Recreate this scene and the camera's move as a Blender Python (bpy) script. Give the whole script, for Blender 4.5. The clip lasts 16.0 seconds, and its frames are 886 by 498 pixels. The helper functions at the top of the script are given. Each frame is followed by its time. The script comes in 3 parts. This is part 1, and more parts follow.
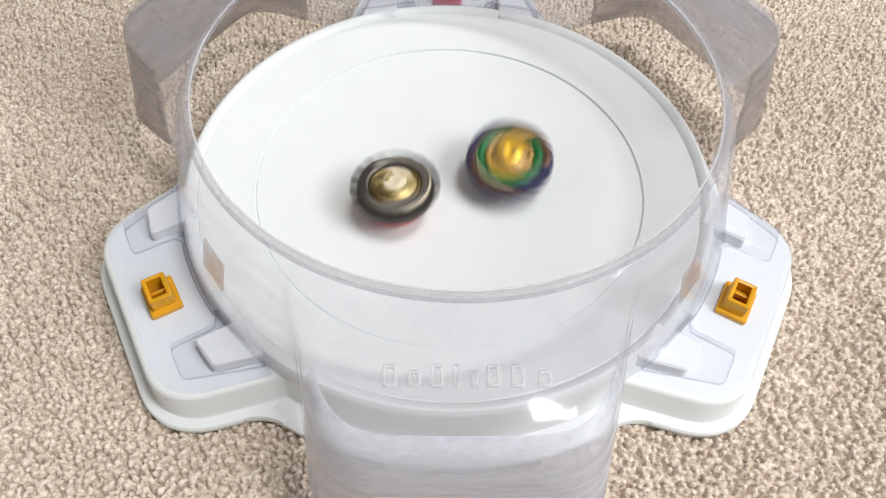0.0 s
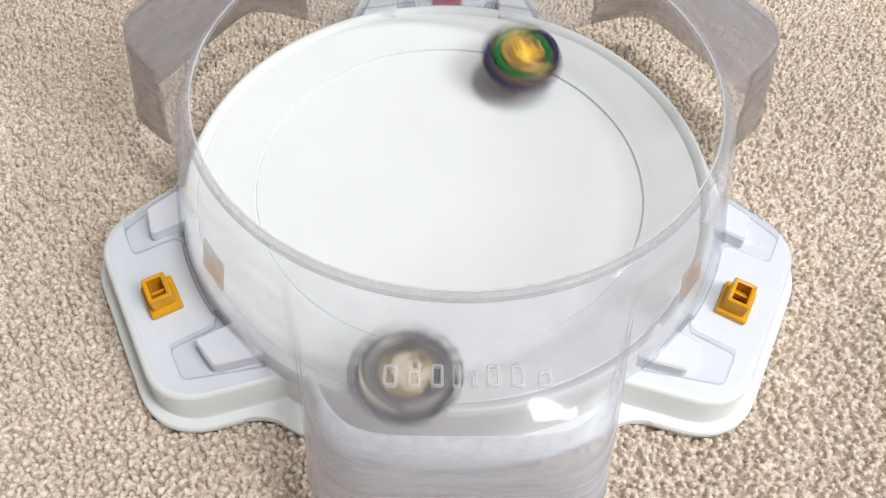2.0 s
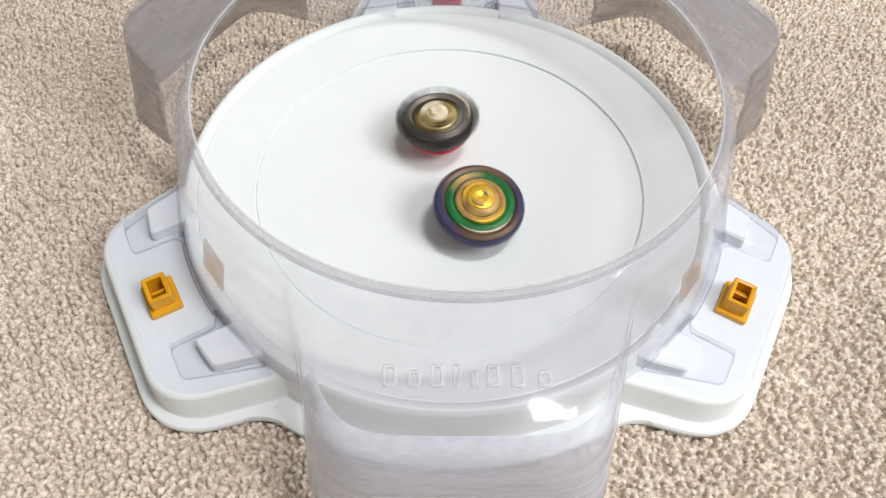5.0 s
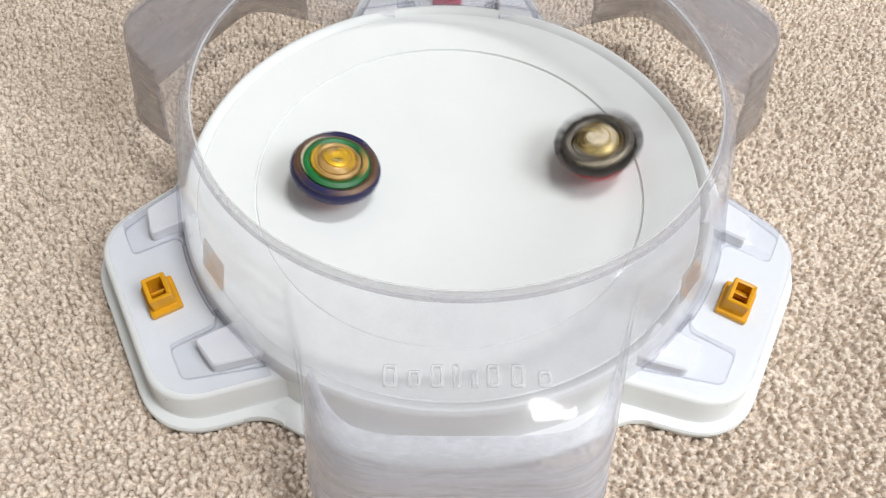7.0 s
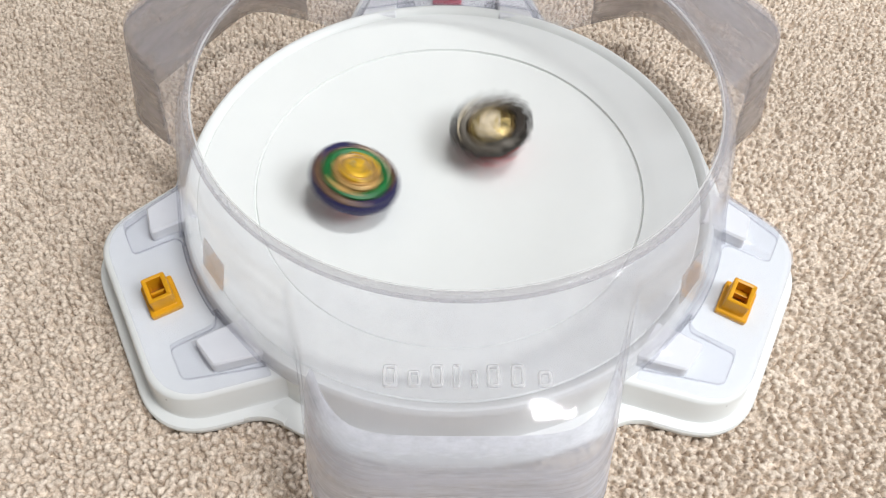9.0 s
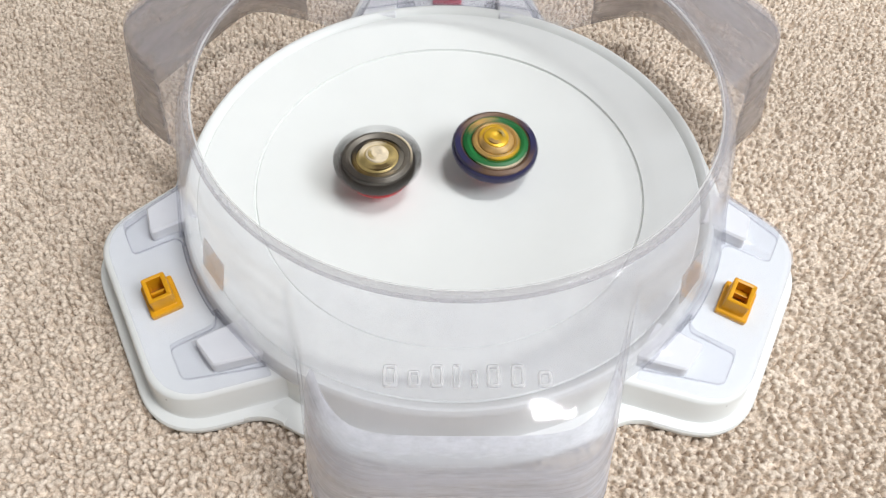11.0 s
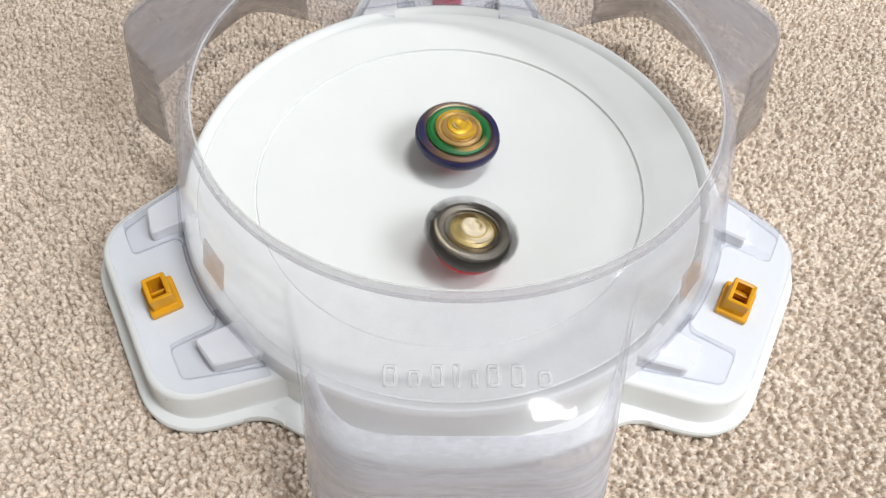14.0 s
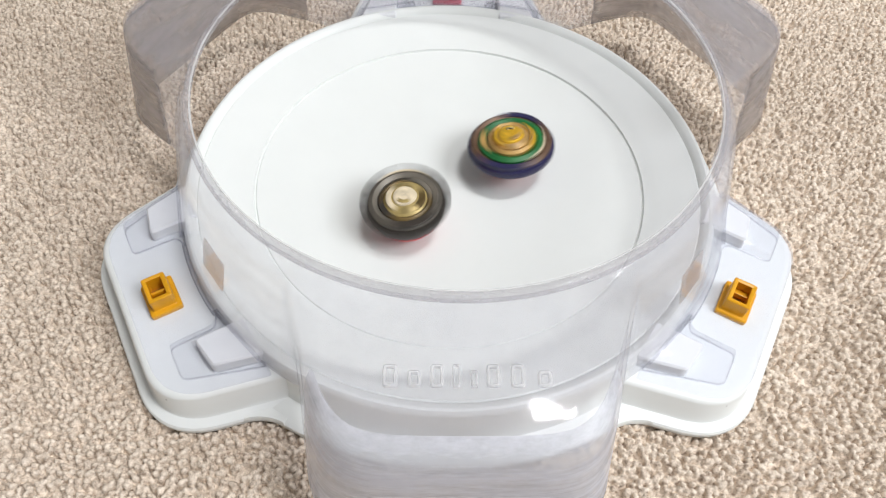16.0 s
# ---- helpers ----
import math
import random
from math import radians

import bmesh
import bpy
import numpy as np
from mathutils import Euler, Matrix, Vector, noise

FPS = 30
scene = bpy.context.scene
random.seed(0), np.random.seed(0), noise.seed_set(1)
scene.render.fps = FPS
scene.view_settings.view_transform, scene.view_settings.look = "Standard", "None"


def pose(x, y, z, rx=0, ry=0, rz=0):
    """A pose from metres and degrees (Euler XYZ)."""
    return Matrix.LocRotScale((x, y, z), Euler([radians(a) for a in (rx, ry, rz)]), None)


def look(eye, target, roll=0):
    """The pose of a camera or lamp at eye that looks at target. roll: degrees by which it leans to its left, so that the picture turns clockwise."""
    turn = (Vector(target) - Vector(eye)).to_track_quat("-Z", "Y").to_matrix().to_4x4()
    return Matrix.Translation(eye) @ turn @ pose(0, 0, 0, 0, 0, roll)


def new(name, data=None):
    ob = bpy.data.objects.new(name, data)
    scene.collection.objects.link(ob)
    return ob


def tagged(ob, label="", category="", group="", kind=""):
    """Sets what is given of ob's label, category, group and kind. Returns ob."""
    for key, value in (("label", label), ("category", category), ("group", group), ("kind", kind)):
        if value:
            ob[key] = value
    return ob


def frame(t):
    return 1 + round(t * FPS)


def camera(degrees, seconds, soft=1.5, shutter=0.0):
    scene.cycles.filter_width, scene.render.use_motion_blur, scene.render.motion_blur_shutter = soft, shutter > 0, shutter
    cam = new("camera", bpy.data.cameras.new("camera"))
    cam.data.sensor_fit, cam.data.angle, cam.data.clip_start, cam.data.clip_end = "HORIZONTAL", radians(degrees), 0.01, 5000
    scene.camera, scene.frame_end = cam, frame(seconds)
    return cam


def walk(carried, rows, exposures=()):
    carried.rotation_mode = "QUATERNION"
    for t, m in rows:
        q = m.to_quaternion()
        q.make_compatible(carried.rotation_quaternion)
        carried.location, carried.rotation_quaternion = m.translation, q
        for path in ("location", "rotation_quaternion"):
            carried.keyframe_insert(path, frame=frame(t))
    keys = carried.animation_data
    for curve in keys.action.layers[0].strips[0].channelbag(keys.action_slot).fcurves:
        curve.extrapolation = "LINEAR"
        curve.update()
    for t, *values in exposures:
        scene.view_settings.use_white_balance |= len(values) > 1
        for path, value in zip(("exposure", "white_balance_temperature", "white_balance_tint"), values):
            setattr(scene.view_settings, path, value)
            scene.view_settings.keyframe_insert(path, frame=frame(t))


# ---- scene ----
# ---- camera ----
EYE = Vector((-0.0055, -0.2586, 0.2970))
YAW, PITCH, ROLL = radians(-0.689), radians(55.34), 1.879
AHEAD = Vector((-math.sin(YAW) * math.cos(PITCH), math.cos(YAW) * math.cos(PITCH), -math.sin(PITCH)))
cam = camera(67.376, 16.0, soft=1.1, shutter=0.5)
walk(cam, [(0.0, look(EYE, EYE + AHEAD, ROLL)), (16.0, look(EYE, EYE + AHEAD, ROLL))],
     exposures=[(0.0, 0.0), (16.0, 0.0)])

# ---- light: a fill panel added at the east wall, one ceiling lamp ----
FLOOR = -0.020          # top of the carpet
SPIN = 82.0             # degrees a frame

world = bpy.data.worlds.new("room_air")
world.use_nodes = True
world.node_tree.nodes["Background"].inputs[0].default_value = (0.75, 0.85, 1.0, 1)
world.node_tree.nodes["Background"].inputs[1].default_value = 0.4
scene.world = world


def area(name, eye, target, size, power, colour):
    data = bpy.data.lights.new(name, "AREA")
    data.shape, data.size, data.size_y = "RECTANGLE", size[0], size[1]
    data.energy, data.color = power, colour
    ob = new(name, data)
    ob.matrix_world = look(eye, target)
    return ob


# Fill panel added to brighten the right side; no known source there.
area("window_daylight", (1.42, -0.65, 1.58), (0, 0, 0.2), (0.9, 0.9), 32, (0.94, 0.97, 1.0))
area("ceiling_lamp_light", (0.68, -0.05, 2.30), (0.68, -0.05, 0), (0.50, 0.15), 28.5, (0.98, 0.985, 1.0))


# ---- materials ----
def material(name):
    m = bpy.data.materials.new(name)
    m.use_nodes = True
    n = m.node_tree.nodes
    return m, n, m.node_tree.links, n["Principled BSDF"]


def noise_node(n, l, scale, detail=4, rough=0.6):
    c = n.new("ShaderNodeTexCoord")
    t = n.new("ShaderNodeTexNoise")
    t.inputs["Scale"].default_value, t.inputs["Detail"].default_value = scale, detail
    t.inputs["Roughness"].default_value = rough
    l.new(c.outputs["Object"], t.inputs["Vector"])
    return t


def ramp_node(n, l, fac, stops):
    r = n.new("ShaderNodeValToRGB")
    while len(r.color_ramp.elements) < len(stops):
        r.color_ramp.elements.new(0.5)
    for e, (p, c) in zip(r.color_ramp.elements, stops):
        e.position, e.color = p, (*c, 1)
    l.new(fac, r.inputs["Fac"])
    return r


def plastic(name, colour, rough=0.35, vary=0.06, scale=60, bump=0.03, metal=0.0, fine=900):
    """Moulded plastic or metal: faint tone changes, fine grain, uneven gloss."""
    m, n, l, b = material(name)
    t = noise_node(n, l, scale)
    lo = tuple(c * (1 - vary) for c in colour)
    hi = tuple(min(1, c * (1 + vary)) for c in colour)
    l.new(ramp_node(n, l, t.outputs["Fac"], [(0.3, lo), (0.7, hi)]).outputs["Color"], b.inputs["Base Color"])
    f = noise_node(n, l, fine, 2)
    g = n.new("ShaderNodeMapRange")
    g.inputs["To Min"].default_value, g.inputs["To Max"].default_value = rough * 0.8, min(1, rough * 1.25)
    l.new(t.outputs["Fac"], g.inputs["Value"])
    l.new(g.outputs["Result"], b.inputs["Roughness"])
    u = n.new("ShaderNodeBump")
    u.inputs["Strength"].default_value, u.inputs["Distance"].default_value = bump, 0.0005
    l.new(f.outputs["Fac"], u.inputs["Height"])
    l.new(u.outputs["Normal"], b.inputs["Normal"])
    b.inputs["Metallic"].default_value = metal
    return m


def speckle(m):
    """A few dark specks of dirt on a moulding."""
    n, l = m.node_tree.nodes, m.node_tree.links
    b = n["Principled BSDF"]
    under = b.inputs["Base Color"].links[0].from_socket
    c, v = n.new("ShaderNodeTexCoord"), n.new("ShaderNodeTexVoronoi")
    v.inputs["Scale"].default_value = 75
    l.new(c.outputs["Object"], v.inputs["Vector"])
    near, some, both = (n.new("ShaderNodeMath") for _ in range(3))
    near.operation, near.inputs[1].default_value = "LESS_THAN", 0.055
    some.operation, some.inputs[1].default_value = "GREATER_THAN", 0.80
    both.operation = "MULTIPLY"
    apart = n.new("ShaderNodeSeparateColor")
    l.new(v.outputs["Distance"], near.inputs[0]), l.new(v.outputs["Color"], apart.inputs[0]), l.new(apart.outputs[0], some.inputs[0])
    l.new(near.outputs[0], both.inputs[0]), l.new(some.outputs[0], both.inputs[1])
    mix = n.new("ShaderNodeMixRGB")
    mix.inputs[2].default_value = (0.16, 0.14, 0.13, 1)
    l.new(both.outputs[0], mix.inputs[0]), l.new(under, mix.inputs[1])
    l.new(mix.outputs[0], b.inputs["Base Color"])
    return m


def clear_plastic(name, haze, tint, gloss=0.05, cloud=(0.79, 0.79, 0.85), grain=(1.0, 1.0, 4.0), spread=0.20):
    """Cheap clear moulding: lets light through, whitens it in smears, gleams at a slant."""
    m, n, l, b = material(name)
    n.remove(b)
    out = n["Material Output"]
    see, glow, milk, gleam = (n.new("ShaderNodeBsdf" + k) for k in ("Transparent", "Translucent", "Diffuse", "Glossy"))
    see.inputs["Color"].default_value = (*tint, 1)
    glow.inputs["Color"].default_value = milk.inputs["Color"].default_value = (*cloud, 1)
    gleam.inputs["Roughness"].default_value = gloss
    smear = noise_node(n, l, 26, 6, 0.68)
    place = n.new("ShaderNodeMapping")
    place.inputs["Scale"].default_value = grain
    l.new(smear.inputs["Vector"].links[0].from_socket, place.inputs["Vector"])
    l.new(place.outputs["Vector"], smear.inputs["Vector"])
    amount = n.new("ShaderNodeMapRange")
    amount.inputs["From Min"].default_value, amount.inputs["From Max"].default_value = 0.55 - spread, 0.55 + spread
    amount.inputs["To Min"].default_value, amount.inputs["To Max"].default_value = haze * 0.55, haze * 1.7
    l.new(smear.outputs["Fac"], amount.inputs["Value"])
    wave = noise_node(n, l, 45, 3)
    u = n.new("ShaderNodeBump")
    u.inputs["Strength"].default_value, u.inputs["Distance"].default_value = 0.12, 0.002
    l.new(wave.outputs["Fac"], u.inputs["Height"])
    l.new(u.outputs["Normal"], gleam.inputs["Normal"])
    a, c, d = (n.new("ShaderNodeMixShader") for _ in range(3))
    a.inputs[0].default_value = 0.5
    l.new(glow.outputs[0], a.inputs[1]), l.new(milk.outputs[0], a.inputs[2])
    l.new(amount.outputs["Result"], c.inputs[0])
    l.new(see.outputs[0], c.inputs[1]), l.new(a.outputs[0], c.inputs[2])
    slant = n.new("ShaderNodeLayerWeight")
    steep = n.new("ShaderNodeMath")
    steep.operation = "POWER"
    steep.inputs[1].default_value = 4.0
    l.new(slant.outputs["Facing"], steep.inputs[0])
    shine = n.new("ShaderNodeMapRange")
    shine.inputs["To Min"].default_value, shine.inputs["To Max"].default_value = 0.016, 0.40
    l.new(steep.outputs[0], shine.inputs["Value"])
    l.new(shine.outputs["Result"], d.inputs[0])
    l.new(c.outputs[0], d.inputs[1]), l.new(gleam.outputs[0], d.inputs[2])
    l.new(d.outputs[0], out.inputs["Surface"])
    return m


def carpet_material():
    m, n, l, b = material("berber_carpet")
    t = noise_node(n, l, 420, 4, 0.7)
    big = noise_node(n, l, 7, 4)
    r = ramp_node(n, l, t.outputs["Fac"], [(0.31, (0.30, 0.22, 0.162)), (0.45, (0.64, 0.53, 0.428)), (0.60, (0.93, 0.815, 0.69))])
    mix = n.new("ShaderNodeMixRGB")
    mix.blend_type = "MULTIPLY"
    mix.inputs[0].default_value = 1.0
    tone = ramp_node(n, l, big.outputs["Fac"], [(0.3, (0.84, 0.83, 0.82)), (0.7, (1, 1, 1))])
    l.new(r.outputs["Color"], mix.inputs[1]), l.new(tone.outputs["Color"], mix.inputs[2])
    l.new(mix.outputs[0], b.inputs["Base Color"])
    b.inputs["Roughness"].default_value = 0.95
    f = noise_node(n, l, 2600, 2)
    u = n.new("ShaderNodeBump")
    u.inputs["Strength"].default_value, u.inputs["Distance"].default_value = 0.5, 0.0006
    l.new(f.outputs["Fac"], u.inputs["Height"])
    l.new(u.outputs["Normal"], b.inputs["Normal"])
    return m


WHITE = plastic("white_plastic", (0.80, 0.82, 0.80), 0.38, 0.02, 14, 0.02)
WING = plastic("cool_white_plastic", (0.78, 0.79, 0.81), 0.33, 0.02, 14, 0.02)
SPECKLED = speckle(plastic("specked_white_plastic", (0.79, 0.81, 0.80), 0.38, 0.02, 14, 0.02))
WALL = plastic("wall_paint", (0.46, 0.46, 0.455), 0.8, 0.03, 3, 0.1, 0, 200)
CEILING = plastic("ceiling_paint", (0.68, 0.68, 0.67), 0.85, 0.02, 3, 0.1, 0, 200)
ORANGE = plastic("orange_plastic", (0.70, 0.33, 0.006), 0.35, 0.08, 160)
CRIMSON = plastic("crimson_plastic", (0.40, 0.02, 0.06), 0.35, 0.08, 160)
CLEAR = clear_plastic("clear_plastic", 0.125, (0.975, 0.972, 0.98), 0.05, (0.83, 0.84, 0.92))
RIM = clear_plastic("clear_plastic_rim", 0.22, (0.90, 0.895, 0.905), 0.08, (0.82, 0.81, 0.83))
LIP = clear_plastic("clear_plastic_lip", 0.10, (0.82, 0.82, 0.84), 0.15)
# Back pocket walls: grazing scatter put into a thicker, greyer haze.
GREYED = clear_plastic("clear_plastic_back_haze", 0.43, (0.90, 0.885, 0.88), 0.12, (0.54, 0.505, 0.50))
# Near-white haze paints in the highlights on raised clear edges.
GLINT = clear_plastic("clear_plastic_glint", 0.42, (0.99, 0.99, 0.99), 0.12, (0.98, 0.98, 0.99))
# Front pocket: reflections put into the colour as whiter, streaky haze.
SHEEN = clear_plastic("clear_plastic_front_sheen", 0.68, (0.95, 0.95, 0.955), 0.28, (0.81, 0.82, 0.88), (0.5, 0.5, 3.0), 0.15)
FOOT = clear_plastic("clear_plastic_foot", 0.12, (0.945, 0.948, 0.965), 0.08, (0.76, 0.765, 0.83))
TAPE = clear_plastic("tan_tape", 0.27, (0.95, 0.92, 0.89), 0.4, (0.80, 0.67, 0.57))
NAVY = plastic("navy_plastic", (0.022, 0.020, 0.075), 0.35, 0.2, 300)
BRONZE = plastic("bronze_paint", (0.135, 0.076, 0.044), 0.45, 0.7, 160, metal=0.2)
GREEN = plastic("green_plastic", (0.008, 0.130, 0.030), 0.45, 0.6, 160)
TAN = plastic("tan_gold_paint", (0.46, 0.28, 0.09), 0.42, 0.6, 180, metal=0.2)
GOLD = plastic("gold_paint", (0.74, 0.43, 0.03), 0.35, 0.4, 200, metal=0.4)
BLACK = plastic("black_plastic", (0.036, 0.029, 0.023), 0.42, 0.3, 300)
GREY = plastic("gunmetal_paint", (0.17, 0.152, 0.125), 0.42, 0.7, 160, metal=0.3)
UMBER = plastic("umber_gold_paint", (0.15, 0.10, 0.035), 0.4, 0.7, 180, metal=0.3)
STRAW = plastic("pale_gold_paint", (0.46, 0.35, 0.14), 0.40, 0.7, 180, metal=0.4)
PEARL = plastic("pearl_plastic", (0.66, 0.56, 0.40), 0.35, 0.4, 200)
RED = plastic("red_plastic", (0.55, 0.012, 0.018), 0.3, 0.2, 300)
STEEL = plastic("dark_steel", (0.34, 0.30, 0.30), 0.28, 0.15, 300, metal=0.9)
CARPET = carpet_material()


# ---- building helpers ----
def part(name, bm, mat, parent=None, label="", smooth=35):
    me = bpy.data.meshes.new(name)
    bmesh.ops.recalc_face_normals(bm, faces=bm.faces)
    for f in bm.faces:
        f.smooth = True
    bm.to_mesh(me)
    bm.free()
    me.materials.append(mat)
    ob = new(name, me)
    me.set_sharp_from_angle(angle=radians(smooth))
    if parent:
        ob.parent = parent
    if label:
        tagged(ob, label)
    return ob


def lathe(profile, seg=72, lobes=0, depth=0.0, sharp=1.0, bm=None):
    """Turns (radius, z) round the axis; lobes and depth give a scalloped outline."""
    bm = bm or bmesh.new()
    rings = []
    for r, z in profile:
        if r < 1e-6:
            rings.append([bm.verts.new((0, 0, z))])
            continue
        ring = []
        for i in range(seg):
            a = 2 * math.pi * i / seg
            w = (0.5 + 0.5 * math.cos(lobes * a)) ** sharp if lobes else 0
            rr = r * (1 - depth + depth * w) if lobes else r
            ring.append(bm.verts.new((rr * math.cos(a), rr * math.sin(a), z)))
        rings.append(ring)
    for p, q in zip(rings, rings[1:]):
        for i in range(seg):
            j = (i + 1) % seg
            v = [p[i % len(p)], p[j % len(p)], q[j % len(q)], q[i % len(q)]]
            v = [x for k, x in enumerate(v) if x not in v[:k]]
            if len(v) > 2:
                bm.faces.new(v)
    return bm


def offset_loop(points, d):
    """A closed outline moved outwards by d."""
    n, made = len(points), []
    for i in range(n):
        p, q = Vector(points[i - 1]), Vector(points[(i + 1) % n])
        t = (q - p).normalized()
        made.append((points[i][0] + t.y * d, points[i][1] - t.x * d))
    return made


def stack(loops, bm=None, cap_low=True, cap_top=True):
    """Skins closed outlines of equal length, given as (points, z)."""
    bm = bm or bmesh.new()
    rows = [[bm.verts.new((x, y, z)) for x, y in pts] for pts, z in loops]
    for p, q in zip(rows, rows[1:]):
        for i in range(len(p)):
            j = (i + 1) % len(p)
            bm.faces.new((p[i], p[j], q[j], q[i]))
    if cap_low:
        bm.faces.new(rows[0])
    if cap_top:
        bm.faces.new(rows[-1])
    return bm


def rounded(points, radii, steps=7):
    """A closed outline with its corners rounded."""
    out, n = [], len(points)
    for i, (p, r) in enumerate(zip(points, radii)):
        p, a, b = Vector(p), Vector(points[i - 1]), Vector(points[(i + 1) % n])
        u, v = (a - p).normalized(), (b - p).normalized()
        half = u.angle(v) / 2
        cut = r / math.tan(half)
        s, e = p + u * cut, p + v * cut
        for k in range(steps + 1):
            t = k / steps
            out.append(tuple(s * (1 - t) ** 2 + p * 2 * t * (1 - t) + e * t * t))
    return out


def box(size, at=(0, 0, 0), bevel=0.0, bm=None):
    bm = bm or bmesh.new()
    made = bmesh.ops.create_cube(bm, size=1)["verts"]
    for v in made:
        v.co = Vector((v.co.x * size[0] + at[0], v.co.y * size[1] + at[1], v.co.z * size[2] + at[2]))
    if bevel:
        edges = {e for v in made for e in v.link_edges}
        bmesh.ops.bevel(bm, geom=list(edges), offset=bevel, segments=2, profile=0.5, affect="EDGES")
    return bm


def empty(name, m, label, category, group=""):
    ob = new(name)
    ob.empty_display_size = 0.02
    ob.matrix_world = m
    return tagged(ob, label, category, group)


# ---- room ----
def carpet():
    """Looped pile: rows of small uneven nubs, in relief."""
    step = 0.00058
    xs, ys = np.arange(-0.375, 0.375, step), np.arange(-0.21, 0.24, step)
    x, y = np.meshgrid(xs, ys)
    rng = np.random.default_rng(4)
    wander = 0.0012 * np.sin(x * 61) + 0.0008 * np.sin(x * 171 + y * 40)
    u = (x + 0.05 * y + 0.0012 * np.sin(y * 83)) / 0.0032
    v = (y - 0.03 * x + wander) / 0.0029
    n = 640
    jit = rng.uniform(-0.36, 0.36, (n, n, 2))
    tall = rng.uniform(0.74, 1.0, (n, n))
    low = rng.random((n, n)) < 0.11              # flattened loops, in short runs along a row
    low |= np.roll(low, 1, 0) & (rng.random((n, n)) < 0.6)
    low |= np.roll(low, 1, 0) & (rng.random((n, n)) < 0.35)
    tall = np.where(low, rng.uniform(0.05, 0.35, (n, n)), tall)
    size = rng.uniform(0.50, 0.70, (n, n))
    iu, iv = np.floor(u).astype(int), np.floor(v).astype(int)
    high = np.zeros_like(x)
    for du in (-1, 0, 1):
        for dv in (-1, 0, 1):
            a, b = (iu + du) % n, (iv + dv) % n
            d = np.hypot(u - (iu + du + 0.5 + jit[a, b, 0]), v - (iv + dv + 0.5 + jit[a, b, 1])) / size[a, b]
            high = np.maximum(high, tall[a, b] * np.sqrt(np.clip(1 - d ** 3.8, 0, 1)))
    twist = np.sin(u * 11.3 + 2.1 * np.sin(v * 5.1)) * np.sin(v * 9.7 + 1.7 * np.sin(u * 4.3))
    z = FLOOR - 0.0056 + 0.0055 * high + 0.00014 * twist
    h, w = x.shape
    co = np.stack([x, y, z], -1).reshape(-1, 3)
    i = (np.arange(h - 1)[:, None] * w + np.arange(w - 1)).reshape(-1)
    quads = np.stack([i, i + 1, i + w + 1, i + w], 1)
    me = bpy.data.meshes.new("carpet_pile")
    me.vertices.add(len(co)), me.vertices.foreach_set("co", co.ravel())
    me.loops.add(quads.size), me.loops.foreach_set("vertex_index", quads.ravel())
    me.polygons.add(len(quads)), me.polygons.foreach_set("loop_start", np.arange(0, quads.size, 4))
    me.update(calc_edges=True)
    me.polygons.foreach_set("use_smooth", np.ones(len(quads), bool))
    me.materials.append(CARPET)
    tagged(new("carpet", me), "beige and brown looped berber carpet pile", "carpet", kind="stuff")
    bm = bmesh.new()
    box((3.5, 4.0, 0.05), (-0.25, 0, FLOOR - 0.0335), bm=bm)
    tagged(part("floor", bm, CARPET), "floor under beige looped carpet", "floor", kind="structure")


def room():
    for name, size, at in (("wall_north", (3.5, 0.1, 2.4), (-0.25, 2.05, 1.18)), ("wall_south", (3.5, 0.1, 2.4), (-0.25, -2.05, 1.18)),
                           ("wall_west", (0.1, 4.2, 2.4), (-2.05, 0, 1.18))):
        tagged(part(name, box(size, at), WALL), "plain pale painted wall", "wall", kind="structure")
    # The opening is added, to go with the fill panel.
    bm = bmesh.new()
    for size, at in (((0.1, 4.2, 1.1), (1.55, 0, 0.53)), ((0.1, 4.2, 0.3), (1.55, 0, 2.23)), ((0.1, 1.0, 1.0), (1.55, -1.6, 1.58)),
                     ((0.1, 1.9, 1.0), (1.55, 1.15, 1.58))):
        box(size, at, bm=bm)
    tagged(part("wall_east", bm, WALL), "plain pale painted wall with an added opening", "wall", kind="structure")
    tagged(part("ceiling", box((3.7, 4.2, 0.1), (-0.25, 0, 2.43)), CEILING), "plain white ceiling", "ceiling", kind="structure")


carpet()
room()

# ---- arena: white tray with three wings ----
TURN = 1.2


def skirt_fillet(side, r=0.026, base=0.1666):
    """Plan of the hollow curve that joins a wing's skirt to the round one."""
    n = Vector((0.2425, -0.9701))
    on = Vector((0.124, -0.0735)) + n * 0.0086
    along = Vector((0.9701, 0.2425))
    level = on.dot(n) + r
    far = (base + r) ** 2 - level ** 2
    mid = n * level + along * math.sqrt(far)
    corner = n * (level - r) + along * math.sqrt(base ** 2 - (level - r) ** 2)
    a0, a1 = -n, -mid.normalized()
    arc = [mid + a0.slerp(a1, i / 10) * r for i in range(11)]
    pts = arc + [arc[-1] + a1 * 0.004, corner * 0.97 - n * 0.004, arc[0] - n * 0.004]
    return [(q.x, q.y * -side) for q in pts][::1 if side > 0 else -1]


